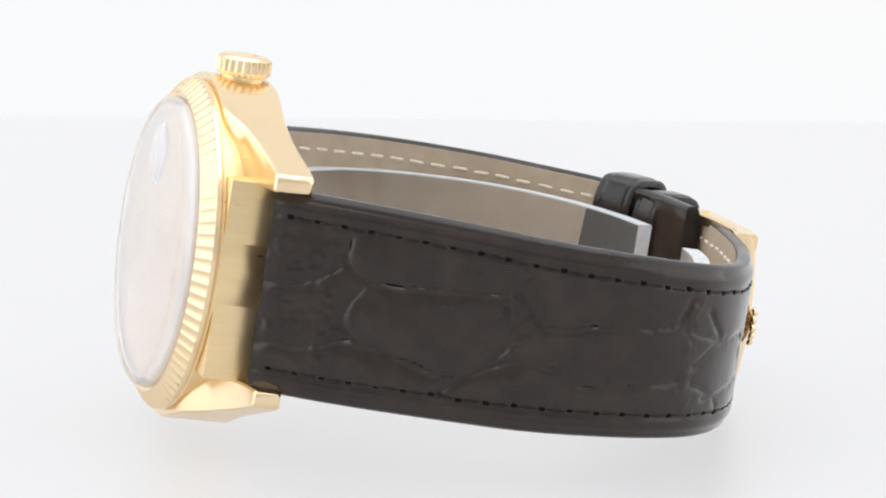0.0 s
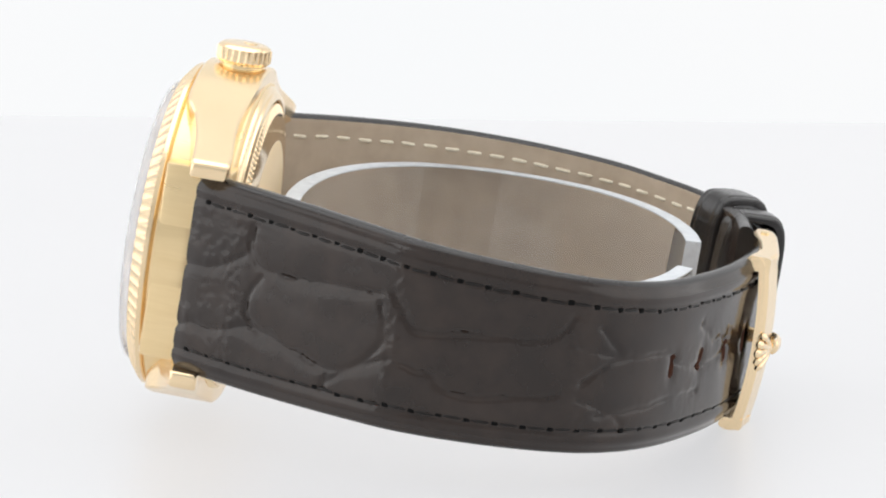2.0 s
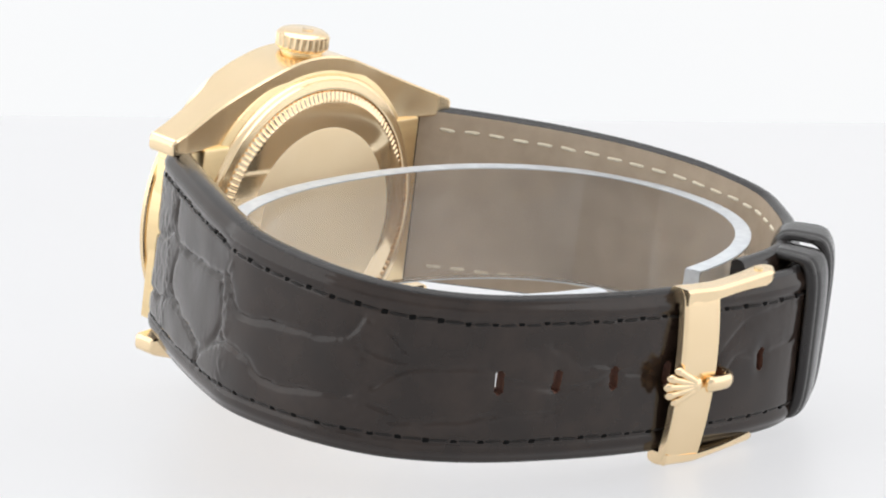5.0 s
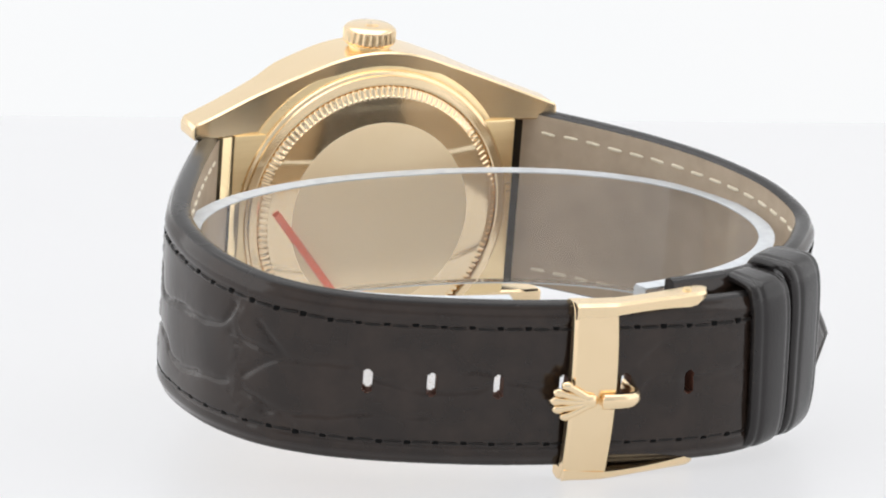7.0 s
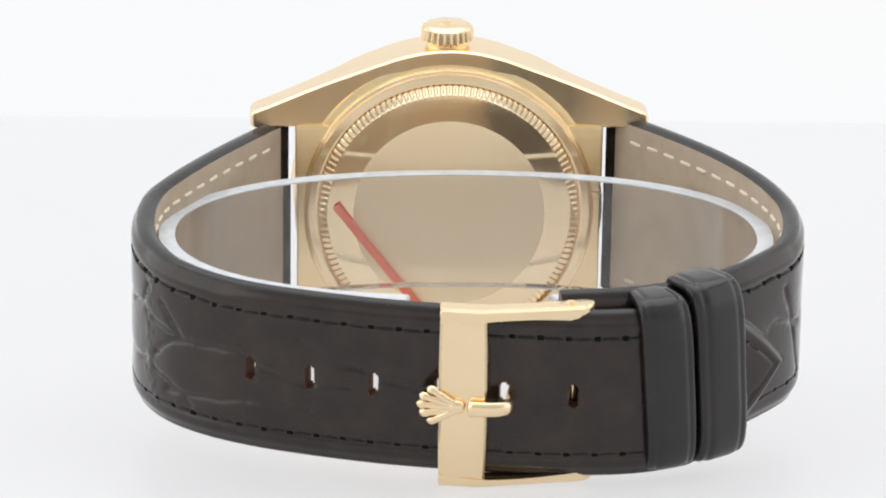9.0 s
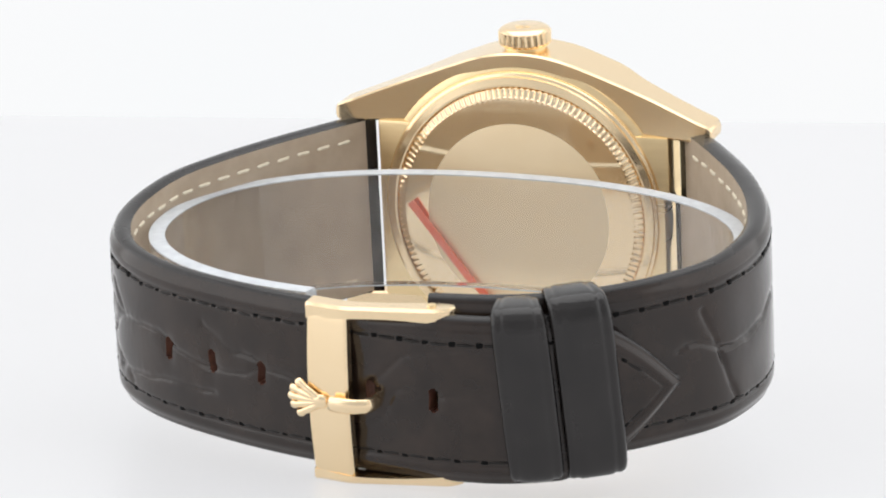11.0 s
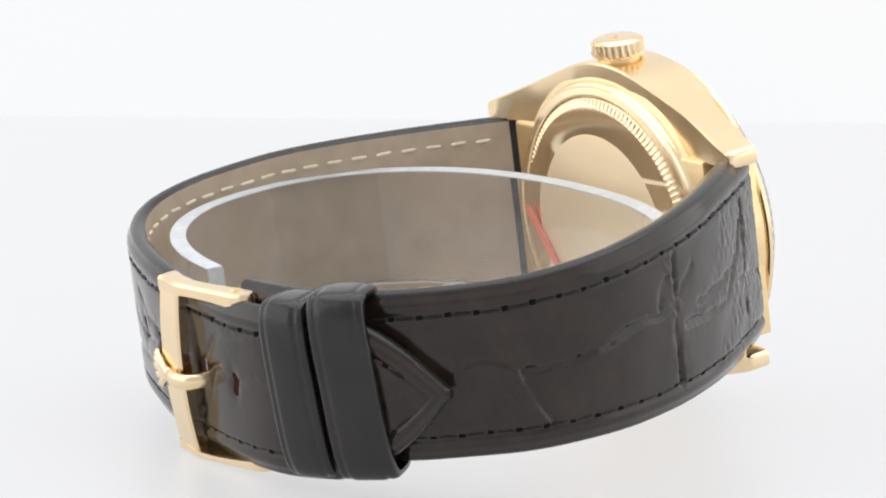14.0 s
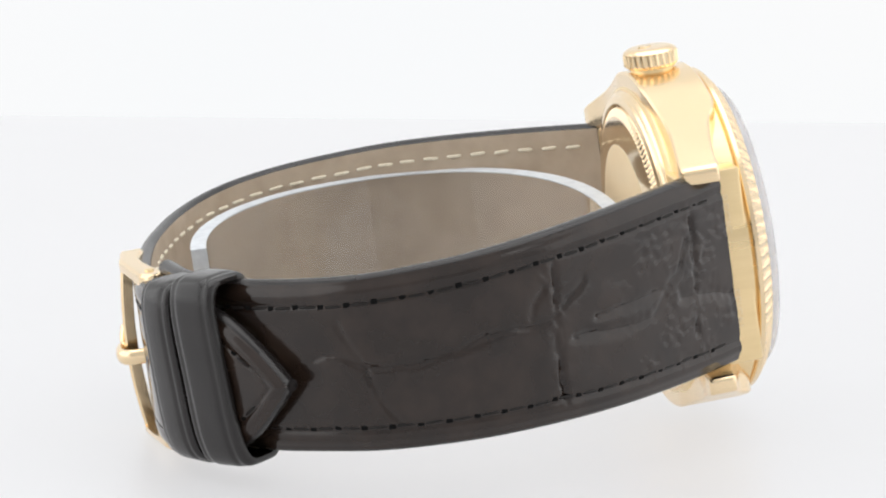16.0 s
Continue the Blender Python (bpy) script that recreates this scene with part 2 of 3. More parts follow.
def build_crown():
    n, k = 26, 6
    prof = [(0.0, 0.0), (2.55, 0.0), (2.75, 0.2), (2.95, 0.4), (2.95, 1.52), (2.85, 1.72), (2.7, 1.9), (2.35, 2.1), (1.9, 2.17), (0.0, 2.23)]

    def wob(i, s, r, y):
        if i in (2, 3, 4):
            d = abs((s % k) / k - 0.5) * 2
            return r - 0.17 * (1 - d ** 2), y
        return r, y
    bm = spun(prof, n * k, wobble=wob)
    m = Matrix.Translation((-0.28, 5.75, CROWN_Z)) @ Matrix.Rotation(radians(90), 4, "X")
    bm.transform(m)
    crown = part("crown", bm, GOLD, watch, "knurled gold winding crown", 25)
    bm = spun([(0.0, -1.2), (2.3, -1.2), (2.3, 0.1), (0.0, 0.1)], 48)
    bm.transform(m)
    part("stem_tube", bm, GOLD_SATIN, watch)
    bm = bmesh.new()
    for a in range(-2, 3):
        b2 = bmesh.new()
        box(b2, -0.12, 0.12, 2.13, 2.29, -0.2, 1.25 - 0.12 * abs(a), 0.05)
        b2.transform(Matrix.Rotation(radians(24 * a), 4, "Y"))
        me = bpy.data.meshes.new("t")
        b2.to_mesh(me)
        b2.free()
        bm.from_mesh(me)
        bpy.data.meshes.remove(me)
    bm.transform(m)
    part("raised_emblem", bm, GOLD, crown)


# ---------------------------------------------------------------- strap
TIP_PATH = [(-19.9, 5.6), (-21.4, 3.7), (-25.0, -2.3), (-27.9, -7.4), (-31.0, -13.3), (-33.5, -19.2), (-34.3, -25.5), (-33.7, -32.3), (-31.2, -38.3),
            (-27.0, -42.7), (-21.6, -46.0), (-15.3, -48.6), (-8.8, -50.7), (-2.0, -52.2), (5.0, -53.3), (11.4, -53.8), (17.2, -53.3), (22.6, -51.1),
            (28.2, -47.2), (33.1, -43.1)]
BUCKLE_PATH = [(19.7, 6.7), (21.9, 4.0), (26.8, -2.5), (30.8, -8.6), (34.1, -15.4), (36.1, -23.0), (36.0, -29.5), (34.6, -35.0), (31.5, -39.7),
               (27.4, -44.3), (22.4, -47.8), (17.0, -50.1), (9.4, -51.3)]


class Strap:
    def __init__(self, path, out, thick, wide, shift, hide, point=0.0):
        self.path = spline(path, 0.25)
        self.length = self.path[-1][0]
        self.out, self.thick, self.wide, self.point = out, thick, wide, point
        (lines, self.ridges, self.worn), self.shift = hide, shift
        self.creases = [[q[1] for q in spline(line, 0.9)] for line in lines]

    def half(self, s):
        """Half the width, with the pointed end."""
        f = (s - (self.length - self.point)) / self.point if self.point else 0.0
        return self.wide(s) * (max(0.03, 1 - 0.25 * f - 0.75 * f ** 2.1) if f > 0 else 1.0)

    def place(self, s):
        i = min(len(self.path) - 2, max(0, int(s / self.length * (len(self.path) - 1))))
        s0, p, t = self.path[i]
        s1, p1, t1 = self.path[i + 1]
        f = (s - s0) / (s1 - s0)
        t = t.lerp(t1, f).normalized()
        n = Vector((t.y, -t.x)) * self.out
        return p.lerp(p1, f), t, n

    def at(self, s, z, h):
        """A point h outside the outer face."""
        p, t, n = self.place(s)
        q = p + n * h
        return Vector((q.x, q.y, z))

    def relief(self, s, z):
        """Creases between the scales, cross ridges of small pebbles, and soft waves in the hide."""
        w = 0.35 * noise.noise((s * 0.5, z * 0.5, 3.1)) + 0.06 * noise.noise((s * 1.4, z * 1.4, 7.7))
        p = Vector((s + w, z + 0.8 * w))
        h, near = 0.0, 9.0
        for line in self.creases:
            for (s0, z0), (s1, z1) in zip(line, line[1:]):
                if min(s0, s1) - 3 > s or max(s0, s1) + 3 < s:
                    continue
                d = Vector((s1 - s0, z1 - z0))
                q = p - Vector((s0, z0))
                k = min(1.0, max(0.0, q.dot(d) / d.length_squared))
                near = min(near, (q - d * k).length)
        fade = 0.78 * max(0.25, 1.0 + 0.9 * noise.noise((s * 0.25, z * 0.25, 1.0))) * (1 - 0.35 * smooth01((s - 46) / 6) - 0.25 * smooth01((s - 80) / 4))
        h -= fade * (0.31 * math.exp(-(near / 0.29) ** 2) + 0.09 * math.exp(-(near / 0.9) ** 2))
        ridge = max((math.exp(-((s + 1.2 * noise.noise((s * 0.1, z * 0.35, 4.0)) - r) / 0.9) ** 2) for r in self.ridges), default=0.0)
        pebble = noise.noise((s * 1.5, z * 1.2, 5.0)) + 0.6 * noise.noise((s * 3.2, z * 2.6, 9.0))
        h += ridge * (0.05 + 0.12 * pebble) + 0.03 * math.exp(-near / 1.3) * pebble
        scuff = smooth01((self.worn - s) / 6.0) * smooth01(0.5 + 1.6 * noise.noise((s * 0.35, z * 0.35, 15.0)))
        h += scuff * (0.10 * noise.noise((s * 1.2, z * 1.2, 41.0)) + 0.06 * noise.noise((s * 2.9, z * 2.9, 43.0)))
        return h + 0.07 * noise.noise((s * 0.2, z * 0.28, 21.0)) + 0.008 * noise.noise((s * 2.5, z * 2.5, 51.0))


def build_strap(st, name, holes=()):
    """Outer leather with turned edges, lining, stitches; holes are places along the strap."""
    strap = new(name)
    strap.parent = watch
    cols = 81
    bm = bmesh.new()
    # even rows, plus rows at the edges of each hole
    ss = [q[0] for q in st.path]
    for h in holes:
        ss = [s for s in ss if abs(s - h) > 0.85] + [h - 0.5, h - 0.25, h, h + 0.25, h + 0.5, h - 0.9, h + 0.9]
    ss = sorted(ss)
    outer, inner = [], []
    for s in ss:
        hw = st.half(s)
        th, dz = st.thick(s), st.shift(s)
        p, t, n = st.place(s)
        ro, ri = [], []
        for j in range(cols):
            f = -1 + 2 * j / (cols - 1)
            z = f * hw
            edge = hw - abs(z)
            drop = -0.55 * (1 - smooth01(edge / 1.4)) ** 1.5
            groove = -0.16 * math.exp(-((edge - 2.1) / 0.28) ** 2)
            h = drop + groove + st.relief(s, z) * smooth01((edge - 0.8) / 1.5)
            for hole in holes:
                h -= 0.22 * math.exp(-((s - hole) ** 2 / 0.7 + z * z / 2.6))
            q = p + n * h
            ro.append(bm.verts.new((q.x, q.y, z + dz)))
            q = p - n * th
            ri.append(bm.verts.new((q.x, q.y, z + dz)))
        outer.append(ro)
        inner.append(ri)
    gone = set()
    for h in holes:
        for i, s in enumerate(ss[:-1]):
            if h - 0.51 < s < h + 0.49:
                for j in range(cols - 1):
                    z = st.wide(h) * (-1 + 2 * (j + 0.5) / (cols - 1))
                    lim = 1.25 if abs(s + 0.125 - h) < 0.25 else 1.0
                    if abs(z) < lim:
                        gone.add((i, j))
    for i in range(len(ss) - 1):
        for j in range(cols - 1):
            if (i, j) in gone:
                for di, dj, a, b in ((-1, 0, (i, j), (i, j + 1)), (1, 0, (i + 1, j), (i + 1, j + 1)), (0, -1, (i, j), (i + 1, j)), (0, 1, (i, j + 1), (i + 1, j + 1))):
                    if (i + di, j + dj) not in gone:
                        f = bm.faces.new((outer[a[0]][a[1]], outer[b[0]][b[1]], inner[b[0]][b[1]], inner[a[0]][a[1]]))
                        f.material_index = 1
                continue
            bm.faces.new((outer[i][j], outer[i][j + 1], outer[i + 1][j + 1], outer[i + 1][j]))
            f = bm.faces.new((inner[i][j], inner[i][j + 1], inner[i + 1][j + 1], inner[i + 1][j]))
            f.material_index = 2 if ss[i] < 1.5 else 0 if st.out < 0 and ss[i] > st.length - 17 else 3
    # rolled edges
    for j in (0, cols - 1):
        sgn = -1 if j == 0 else 1
        mids = []
        for i, s in enumerate(ss):
            a, b = outer[i][j].co, inner[i][j].co
            row = [outer[i][j]]
            for k in range(1, 5):
                f = k / 5
                q = a.lerp(b, f)
                q.z += sgn * 0.38 * math.sin(math.pi * f) ** 0.7
                row.append(bm.verts.new(q))
            row.append(inner[i][j])
            mids.append(row)
        for i in range(len(ss) - 1):
            for k in range(5):
                f = bm.faces.new((mids[i][k], mids[i][k + 1], mids[i + 1][k + 1], mids[i + 1][k]))
                f.material_index = 2
        for e in (0, -1):
            bm.faces.new(mids[e]).material_index = 2
    for e in (0, -1):
        for j in range(cols - 1):
            bm.faces.new((outer[e][j], outer[e][j + 1], inner[e][j + 1], inner[e][j])).material_index = 2
    part("leather_band", bm, LEATHER, strap, "dark brown crocodile leather with a taupe lining", 50, (HOLE_EDGE, LEATHER_EDGE, LINING))
    return strap


def capsule(length, rad, name, mat, pit=None):
    """A short thread; with pit, it ends in a block coloured as punched-hole shade."""
    bm = bmesh.new()
    rows = []
    for f, r in ((-0.5, 0.2), (-0.44, 0.75), (-0.25, 1.0), (0.25, 1.0), (0.44, 0.75), (0.5, 0.2)):
        sag = -0.10 * (abs(f) * 2) ** 4
        rows.append([bm.verts.new((f * length, rad * r * math.cos(u) + sag, rad * r * math.sin(u))) for u in [2 * math.pi * j / 8 for j in range(8)]])
    grid_faces(bm, rows, caps=True)
    if pit:
        old = set(bm.faces)
        box(bm, 0.5 * length, 0.5 * length + 0.72, -0.2, 0.08, -0.27, 0.27, 0.13)
        for f in bm.faces:
            if f not in old:
                f.material_index = 1
    ob = part(name, bm, mat, None, mats=(pit,) if pit else ())
    me = ob.data
    bpy.data.objects.remove(ob)
    return me


def stitch_row(st, strap, s0, s1, inset, me_out, me_in, fold=0.0, pitch=2.85):
    n = int((s1 - s0) / pitch)
    rnd = random.Random(int(s1 * 10))
    for side in (1, -1):
        for i in range(n):
            s = s0 + pitch * (i + 0.5)
            for me, h, sc in ((me_out, -0.13, 1.0), (me_in, -st.thick(s) - 0.02, 1.0)):
                if me is me_in and s > st.length - fold:
                    continue
                z = side * (st.half(s) - inset + (0.0 if me is me_out else 0.4)) + st.shift(s)
                p, t, nn = st.place(s + (0.0 if me is me_out else pitch / 2))
                q = p + nn * h
                if me is me_in:
                    nn = -nn
                m = Matrix(((t.x, nn.x, 0, q.x * MM), (t.y, nn.y, 0, q.y * MM), (0, 0, 1, (z + rnd.uniform(-0.06, 0.06)) * MM), (0, 0, 0, 1)))
                if m.to_3x3().determinant() < 0:
                    m = m @ Matrix.Diagonal((-1, 1, 1, 1))
                lead = math.atan2(side * (st.half(s + 0.8) - st.half(s - 0.8)), 1.6)
                if m.to_3x3() @ Vector((1, 0, 0)) @ Vector((t.x, t.y, 0)) < 0:
                    lead = -lead
                shared("stitch", me, strap, m @ Matrix.Rotation(-lead + radians(rnd.uniform(-3, 3)), 4, "Y"))


# creases of the crocodile hide: lines of (along, across) on each strap half
CREASES_LONG = [
    [(0, 1.0), (3.3, 1.3), (5.7, 2.2), (7.8, 3.6)],
    [(8.6, 6.8), (8.5, 4.4), (10.2, 3.0), (14, 2.7), (20, 3.4), (25.2, 3.7)],
    [(10.5, 2.0), (9, -0.4), (9, -2.2), (10.5, -3.4), (14, -4.1), (17.6, -5.0), (20.4, -5.4), (23.7, -3.9), (25.8, -1.8), (26.3, 0.6), (25.5, 2.8)],
    [(0, -5.6), (3, -4.9), (5.7, -4.8), (8.4, -3.8), (10.5, -3.4)],
    [(20.4, -5.4), (20.1, -7.4)],
    [(20.4, -6.6), (22.8, -4.7), (26.4, -2.8), (28.6, -2.5), (31.2, -2.9), (34.6, -4.6), (40.2, -3.7), (45, -2.9)],
    [(27, 4.4), (28.5, 1.9), (30.6, 1.2), (35.5, 1.9), (42.3, 2.4), (44.4, 3.4), (45.4, 5.3)],
    [(45.3, 2.4), (49.5, 1.5), (53.7, 1.3), (58, 1.6), (60.5, 0.6), (64.5, -0.5), (70.5, -0.6), (74.4, 0.6), (79.5, -0.5)],
    [(47.1, -1.7), (49.8, 0.4), (52.5, 1.2)], [(48.6, 4.2), (50.3, 2.4), (52.2, 1.3)],
    [(47.1, -3.3), (50.7, -4.3), (53, -5.6)], [(49.5, -4.8), (53, -4.5), (60.3, -3.5), (66.9, -3.4)],
    [(65.7, 3.8), (69.6, 1.8), (73.2, 1.4)], [(84, -5), (88, -2.5), (90, 0.8), (94.2, 0.4), (99.6, 1.2)],
    [(87, 1.0), (89.1, 3), (91.2, 4.6), (96.3, 5.4), (101, 5)]]
CREASES_SHORT = [
    [(52.2, 0.9), (49.5, 1.2), (45.2, -0.4), (40.5, -0.2), (36.6, 0.5), (32.1, 1.3), (28.5, 0.9), (26, 1.5), (24.6, 2.4), (22.2, 4.2)],
    [(27.3, 4.5), (29, 1.6)], [(49, 4.6), (47.7, 1.8), (46.5, -0.6), (45.3, -3.7), (43.8, -6.1)],
    [(25.6, 6.2), (26.3, 0.5), (26.3, -6.8)],
    [(24.3, -1.3), (18, -1.9), (13.5, -1.8), (10.8, 0.3), (8.3, 2.0), (6.8, 4.5)], [(21, 0), (16.2, 0.3), (10.8, 0.5)],
    [(5.7, 6.4), (6, 0.7), (6.9, -5.3)], [(8.4, -1.3), (5.7, -1.5), (0.6, -2.6)]]
tip_strap = Strap(TIP_PATH, 1, lambda s: 2.7 - 0.6 * smooth01((s - 12) / 55), lambda s: 10.1 - 1.65 * smooth01((s - 4) / 58), lambda s: -0.72 + 0.30 * smooth01(s / 26) - 0.38 * smooth01((s - 38) / 24), (CREASES_LONG, (6.8, 27.0, 46.5), 9.0), 13.0)
end_strap = Strap(BUCKLE_PATH, -1, lambda s: 2.7 - 0.6 * smooth01((s - 12) / 45), lambda s: 9.95 - 1.45 * smooth01((s - 4) / 52), lambda s: 0.10 + 0.2 * smooth01(s / 30), (CREASES_SHORT, (5.9, 26.2), 20.0))


def nearest(st, x, y):
    return min(st.path, key=lambda q: (q[1].x - x) ** 2 + (q[1].y - y) ** 2)[0]


HOLES = [nearest(tip_strap, x, y) for x, y in ((-21.85, -46.0), (-16.0, -48.6), (-9.4, -50.7), (-2.9, -52.2), (3.5, -53.1), (10.6, -53.7))]


def loop_band(name, st, s0, s1, thick_in, grow, mat, label, lift=0.0, lean=0.08):
    """A leather keeper round both straps between s0 and s1 of the tip strap."""
    bm = bmesh.new()
    rows = []
    hw = st.wide((s0 + s1) / 2) + 0.4 + grow
    outline = []
    for u in range(64):
        a = 2 * math.pi * u / 64
        c, s = math.cos(a), math.sin(a)
        e = 0.46
        outline.append((math.copysign(abs(c) ** e, c), math.copysign(abs(s) ** e, s)))
    th = 1.1
    mid, half = (0.25 - thick_in) / 2, (0.25 + thick_in) / 2
    for k in range(33):
        f = k / 32
        s = s0 + (s1 - s0) * f
        round_ = math.sqrt(max(0.0, 1 - abs(2 * f - 1) ** 3.5))
        row = []
        for c, z in outline:
            p, t, n = st.place(s - lean * z * hw)
            g = th * (0.5 + 0.5 * round_) - 0.13 * math.exp(-((min(f, 1 - f) - 0.17) / 0.045) ** 2) + 0.05 * noise.noise((f * 2, c * 2, z * 2 + s0))
            q = p + n * (mid + c * (half + g))
            row.append(bm.verts.new((q.x, q.y, z * (hw + g * 0.8) + lift)))
        rows.append(row)
    inner = []
    for s in (s1, s0):
        row = []
        for c, z in outline:
            p, t, n = st.place(s - lean * z * hw)
            q = p + n * (mid + c * half)
            row.append(bm.verts.new((q.x, q.y, z * hw + lift)))
        inner.append(row)
    grid_faces(bm, rows + inner, closed_u=True)
    return part(name, bm, mat, watch, label, 40)


def build_buckle():
    buckle = new("buckle")
    buckle.parent = watch
    buckle.location = (0, 0, -1.5 * MM)
    buckle["label"] = "polished gold pin buckle"
    # front bar, slightly bowed outward
    bm = bmesh.new()
    rows = []
    for i in range(33):
        f = -1 + 2 * i / 32
        z = f * 9.5 + 0.4
        bow = 0.95 * (1 - f * f)
        y = -53.75 - bow + 0.55 * max(0.0, (abs(f) - 0.9) / 0.1) ** 2
        half = 2.4 - 0.12 * f * f
        x = -0.55
        ring = [(x - half, y + 1.0), (x - half + 0.25, y + 0.6), (x + half - 0.25, y - 0.1), (x + half, y + 0.15), (x + half, y + 1.2), (x - half, y + 1.7)]
        rows.append([bm.verts.new((a, b, z)) for a, b in ring])
    grid_faces(bm, rows, caps=True)
    part("front_bar", bm, GOLD, buckle, "", 25)
    # side arms to the pin
    for side in (1, -1):
        bm = bmesh.new()
        rows = []
        for i in range(41):
            f = i / 40
            x = -2.8 + 15.4 * f
            y = -53.1 + 1.35 * f - 0.35 * math.sin(f * math.pi) + 0.9 * (1 - smooth01((x + 2.9) / 4.7))
            d = 1.25 - 0.25 * math.sin(math.pi * f) + 0.15 * f
            if f > 0.88:
                d *= math.sqrt(max(0.03, 1 - ((f - 0.88) / 0.122) ** 2))
            z1 = 9.9 + 0.2 * smooth01(f) if side > 0 else 9.0 - 0.35 * smooth01(f)
            z0 = z1 - (1.6 if side > 0 else 1.2) + 0.45 * math.sin(math.pi * f)
            ring = [(y - d, z0), (y - d, z1 - 0.3), (y - d + 0.3, z1), (y + d - 0.3, z1), (y + d, z1 - 0.3), (y + d, z0)]
            rows.append([bm.verts.new((x, a, b * side)) for a, b in ring])
        grid_faces(bm, rows, caps=True)
        arm = part("arm", bm, GOLD, buckle, "", 30)
        bm = bmesh.new()
        bmesh.ops.create_cone(bm, cap_ends=True, segments=24, radius1=0.55, radius2=0.45, depth=0.3, matrix=Matrix.Translation((10.2, -52.0, (10.1 if side > 0 else 8.75) * side)))
        part("pin_head", bm, GOLD_SATIN, arm)
    bm = bmesh.new()
    bmesh.ops.create_cone(bm, cap_ends=True, segments=20, radius1=0.6, radius2=0.6, depth=17.0, matrix=Matrix.Translation((10.6, -51.0, 0)))
    part("pin_bar", bm, GOLD, buckle)
    # tongue, coming out of the hole and lying on the bar
    bm = bmesh.new()
    rows = []
    line = [Vector(q) for q in ((4.4, -51.4), (4.35, -53.0), (4.15, -54.4), (3.7, -55.1), (2.9, -55.4), (1.9, -55.45), (0.7, -55.3), (0.1, -55.15), (-0.1, -55.1))]
    for i, q in enumerate(line):
        d = (line[min(i + 1, len(line) - 1)] - line[max(i - 1, 0)]).normalized()
        n = Vector((d.y, -d.x))
        k = 0.45 if i == len(line) - 1 else 1.0
        rows.append([bm.verts.new((q.x + n.x * 0.5 * k * math.cos(u), q.y + n.y * 0.5 * k * math.cos(u), 0.82 * k * math.sin(u)))
                     for u in [2 * math.pi * j / 16 for j in range(16)]])
    grid_faces(bm, rows, caps=True)
    part("tongue", bm, GOLD, buckle, "", 60)
    # fan-shaped emblem of five ribs on the end of the tongue
    bm = bmesh.new()
    for k in range(5):
        a = radians(180 + (k - 2) * 21)
        rows = []
        for f, r in ((0.0, 0.32), (0.3, 0.36), (0.7, 0.40), (0.9, 0.38), (1.0, 0.5), (1.1, 0.46), (1.17, 0.12)):
            c = Vector((-0.75 + f * 3.8 * math.cos(a), -54.85 - 0.25 * math.sin(f * 2.4) - 0.3 * f * 3.8 * math.cos(a), f * 2.45 * math.sin(a)))
            side = Vector((-math.sin(a), 0, math.cos(a)))
            rows.append([bm.verts.new(c + side * (r * math.cos(u)) + Vector((0, -r * 0.8 * math.sin(u), 0))) for u in [2 * math.pi * j / 10 for j in range(10)]])
        grid_faces(bm, rows, caps=True)
    bmesh.ops.create_uvsphere(bm, u_segments=20, v_segments=12, radius=1.0, matrix=Matrix.LocRotScale((-1.15, -54.75, 0), None, (0.85, 0.42, 0.75)))
    part("fan_emblem", bm, GOLD, buckle, "small gold fan-shaped emblem", 60)


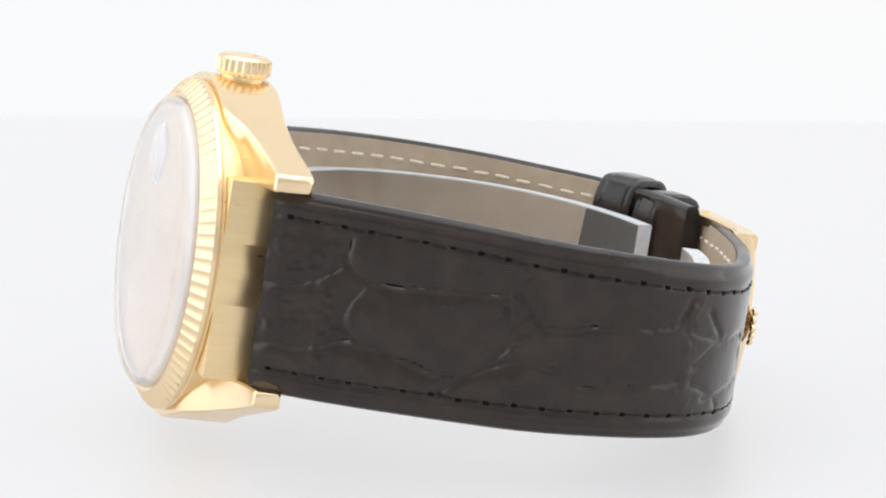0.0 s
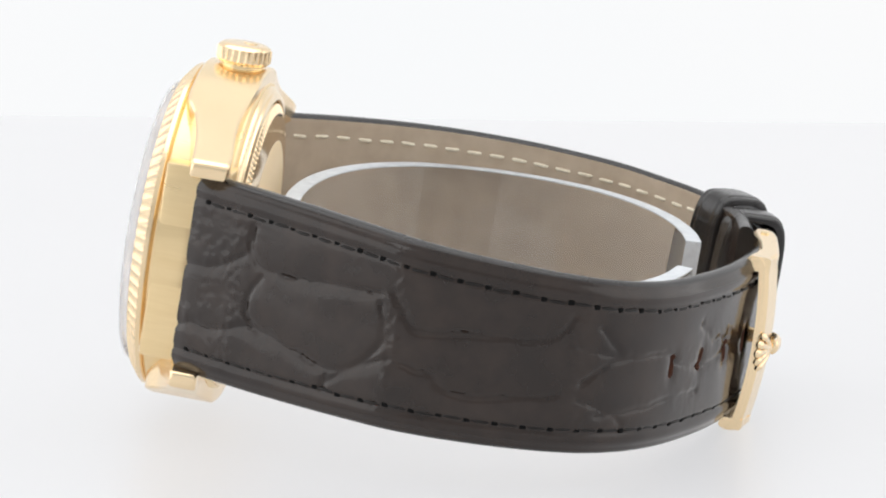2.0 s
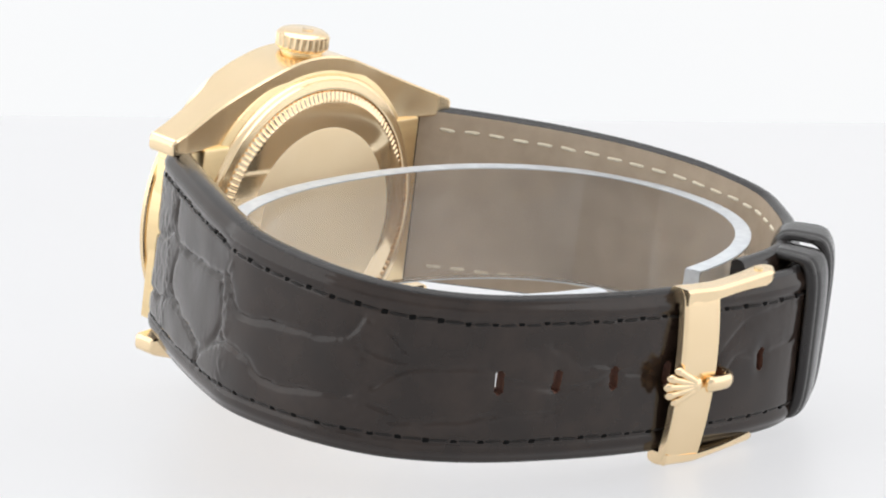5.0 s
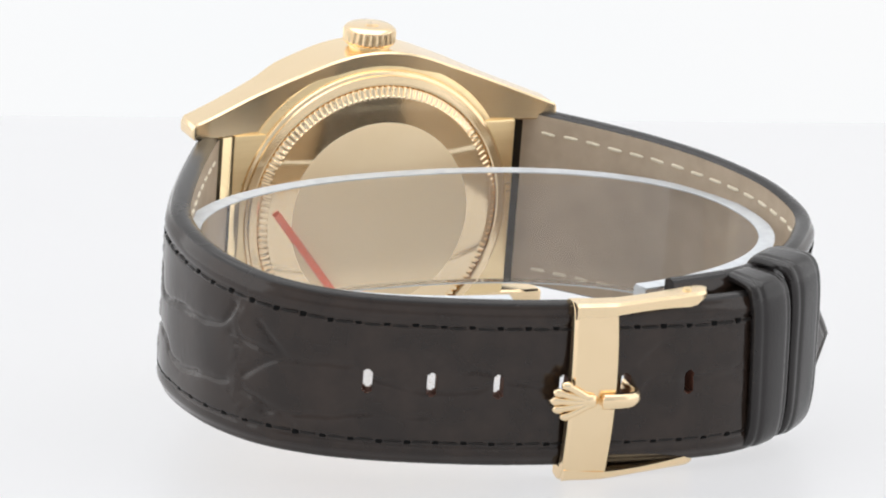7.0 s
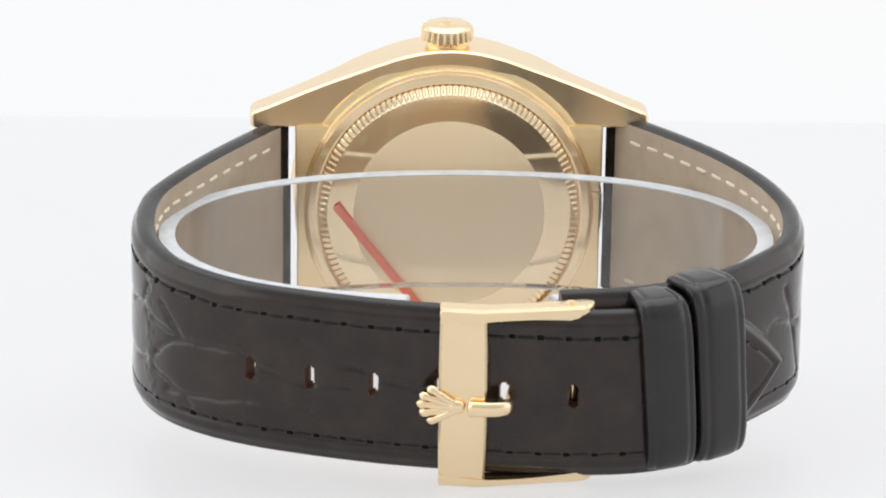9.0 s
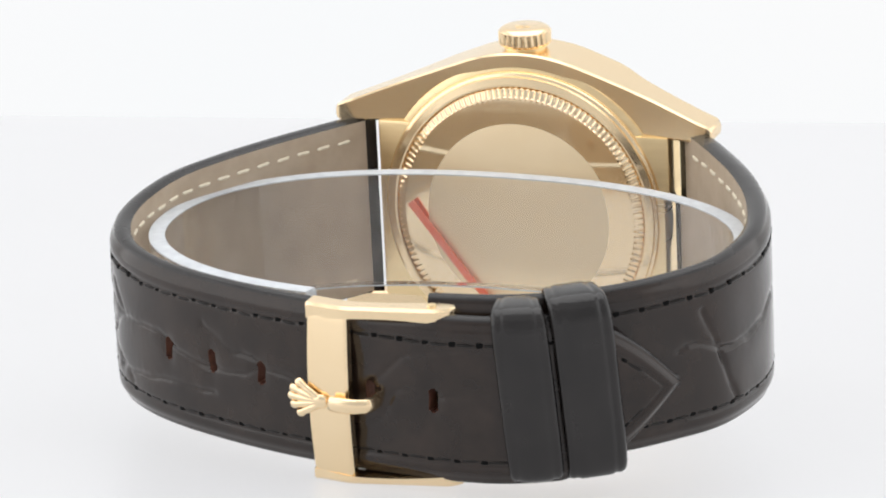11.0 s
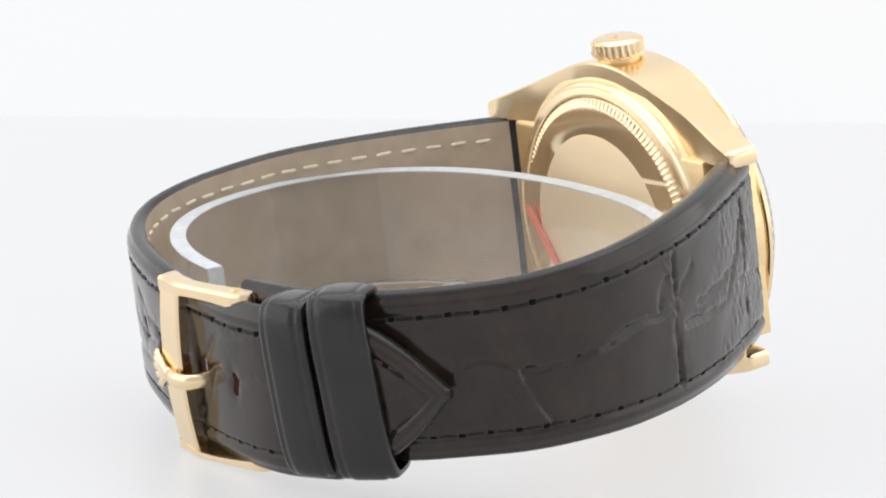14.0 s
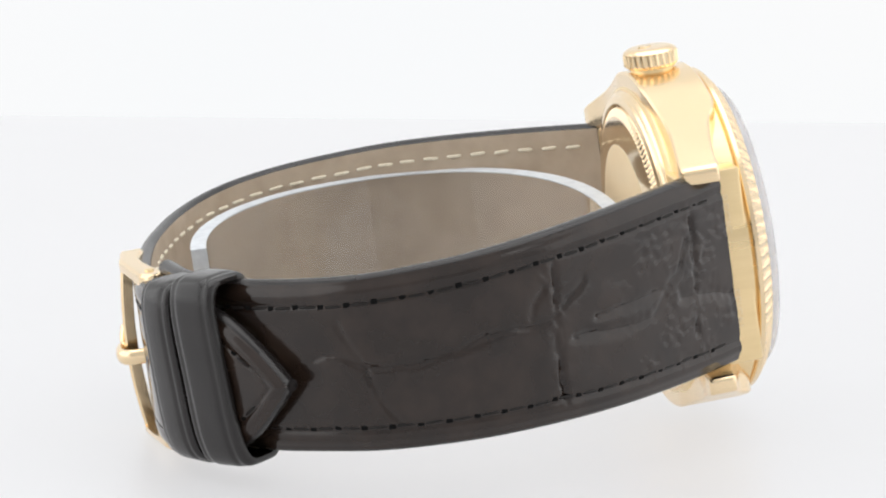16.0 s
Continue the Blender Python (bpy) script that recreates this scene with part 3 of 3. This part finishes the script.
def build_cuff():
    cuff = tagged(new("display_cuff"), "clear acrylic display cuff bent into an open ring inside the strap", "display stand")
    rows = []
    a0, a1 = radians(-90 + 12.6), radians(270 - 10.5)
    n = 180
    for i in range(n + 1):
        a = a0 + (a1 - a0) * i / n
        c, s = math.cos(a), math.sin(a)
        e = 0.90
        p = Vector((0.9 + 32.4 * math.copysign(abs(c) ** e, c), -23.6 + 22.3 * math.copysign(abs(s) ** e, s)))
        q = Vector((0.9 + 30.7 * math.copysign(abs(c) ** e, c), -23.6 + 20.6 * math.copysign(abs(s) ** e, s)))
        rows.append((p, q))
    def lean(p, z):
        return (p.x, p.y, z - 0.75 * (p.y + 46) / 46)
    band = bmesh.new()
    ring = [[band.verts.new(lean(p, -6.4)), band.verts.new(lean(p, 6.4)), band.verts.new(lean(q, 6.4)), band.verts.new(lean(q, -6.4))] for p, q in rows]
    grid_faces(band, ring, caps=True)
    part("clear_band", band, ACRYLIC, cuff, "clear acrylic band", 30).visible_shadow = False
    for name, z0, z1 in (("top_edge", 6.41, 6.55), ("bottom_edge", -6.55, -6.41)):
        strip = bmesh.new()
        ring = [[strip.verts.new(lean(p, z0)), strip.verts.new(lean(p, z1)), strip.verts.new(lean(q, z1)), strip.verts.new(lean(q, z0))] for p, q in rows]
        grid_faces(strip, ring, caps=True)
        part(name, strip, FROST, cuff, "whitish sawn edge", 30).visible_shadow = False
    for (p, q), (p2, q2) in ((rows[0], rows[1]), (rows[-1], rows[-2])):
        d = ((p - p2) + (q - q2)).normalized()
        end = bmesh.new()
        ring = [[end.verts.new(lean(c + d * k, z)) for c, z in ((p, -6.4), (p, 6.4), (q, 6.4), (q, -6.4))] for k in (0.02, 0.12)]
        grid_faces(end, ring, caps=True)
        part("cut_end", end, FROST, cuff, "whitish sawn end", 30)
    return cuff


build_case()
build_engraving()
build_bezel()
build_back()
build_crown()
TIP = build_strap(tip_strap, "long_strap", HOLES)
END = build_strap(end_strap, "buckle_strap")
TIP["label"] = "dark crocodile leather strap half with adjusting holes"
END["label"] = "dark crocodile leather strap half ending at the buckle"
S_OUT = capsule(2.05, 0.17, "stitch", THREAD_BROWN, PIT_SHADE)
S_IN = capsule(1.8, 0.2, "stitch", THREAD_PALE)
stitch_row(tip_strap, TIP, 2.0, tip_strap.length - 3.5, 2.35, S_OUT, S_IN)
stitch_row(end_strap, END, 2.0, end_strap.length - 2.0, 2.35, S_OUT, S_IN, 19.0)
K1 = nearest(tip_strap, 17.0, -52.8)
loop_band("strap_keeper", tip_strap, K1 + 0.5, K1 + 5.9, 4.8, -0.4, KEEPER, "smooth dark leather strap keeper", -0.05)
loop_band("strap_keeper", tip_strap, K1 + 6.3, K1 + 12.4, 5.0, 0.1, KEEPER, "smooth dark leather strap keeper", 0.3)
build_buckle()
cuff = build_cuff()


# ---------------------------------------------------------------- the turn on the table
def turn(t):
    u = (t - 9.0) / 7.0
    return -1.40458 * u + 0.0016 * u * u - 0.00273 * u ** 3


SEAT = Matrix.Translation((0.00033, 0.01928, 0.01745)) @ pose(0, 0, 0, 0, 0, 2.16) @ pose(0, 0, 0, 8.74)


def motions():
    rows = [(t, Matrix.Rotation(turn(t), 4, "Z") @ SEAT) for t in range(17)]
    walk(watch, rows)
    walk(cuff, rows)


motions()
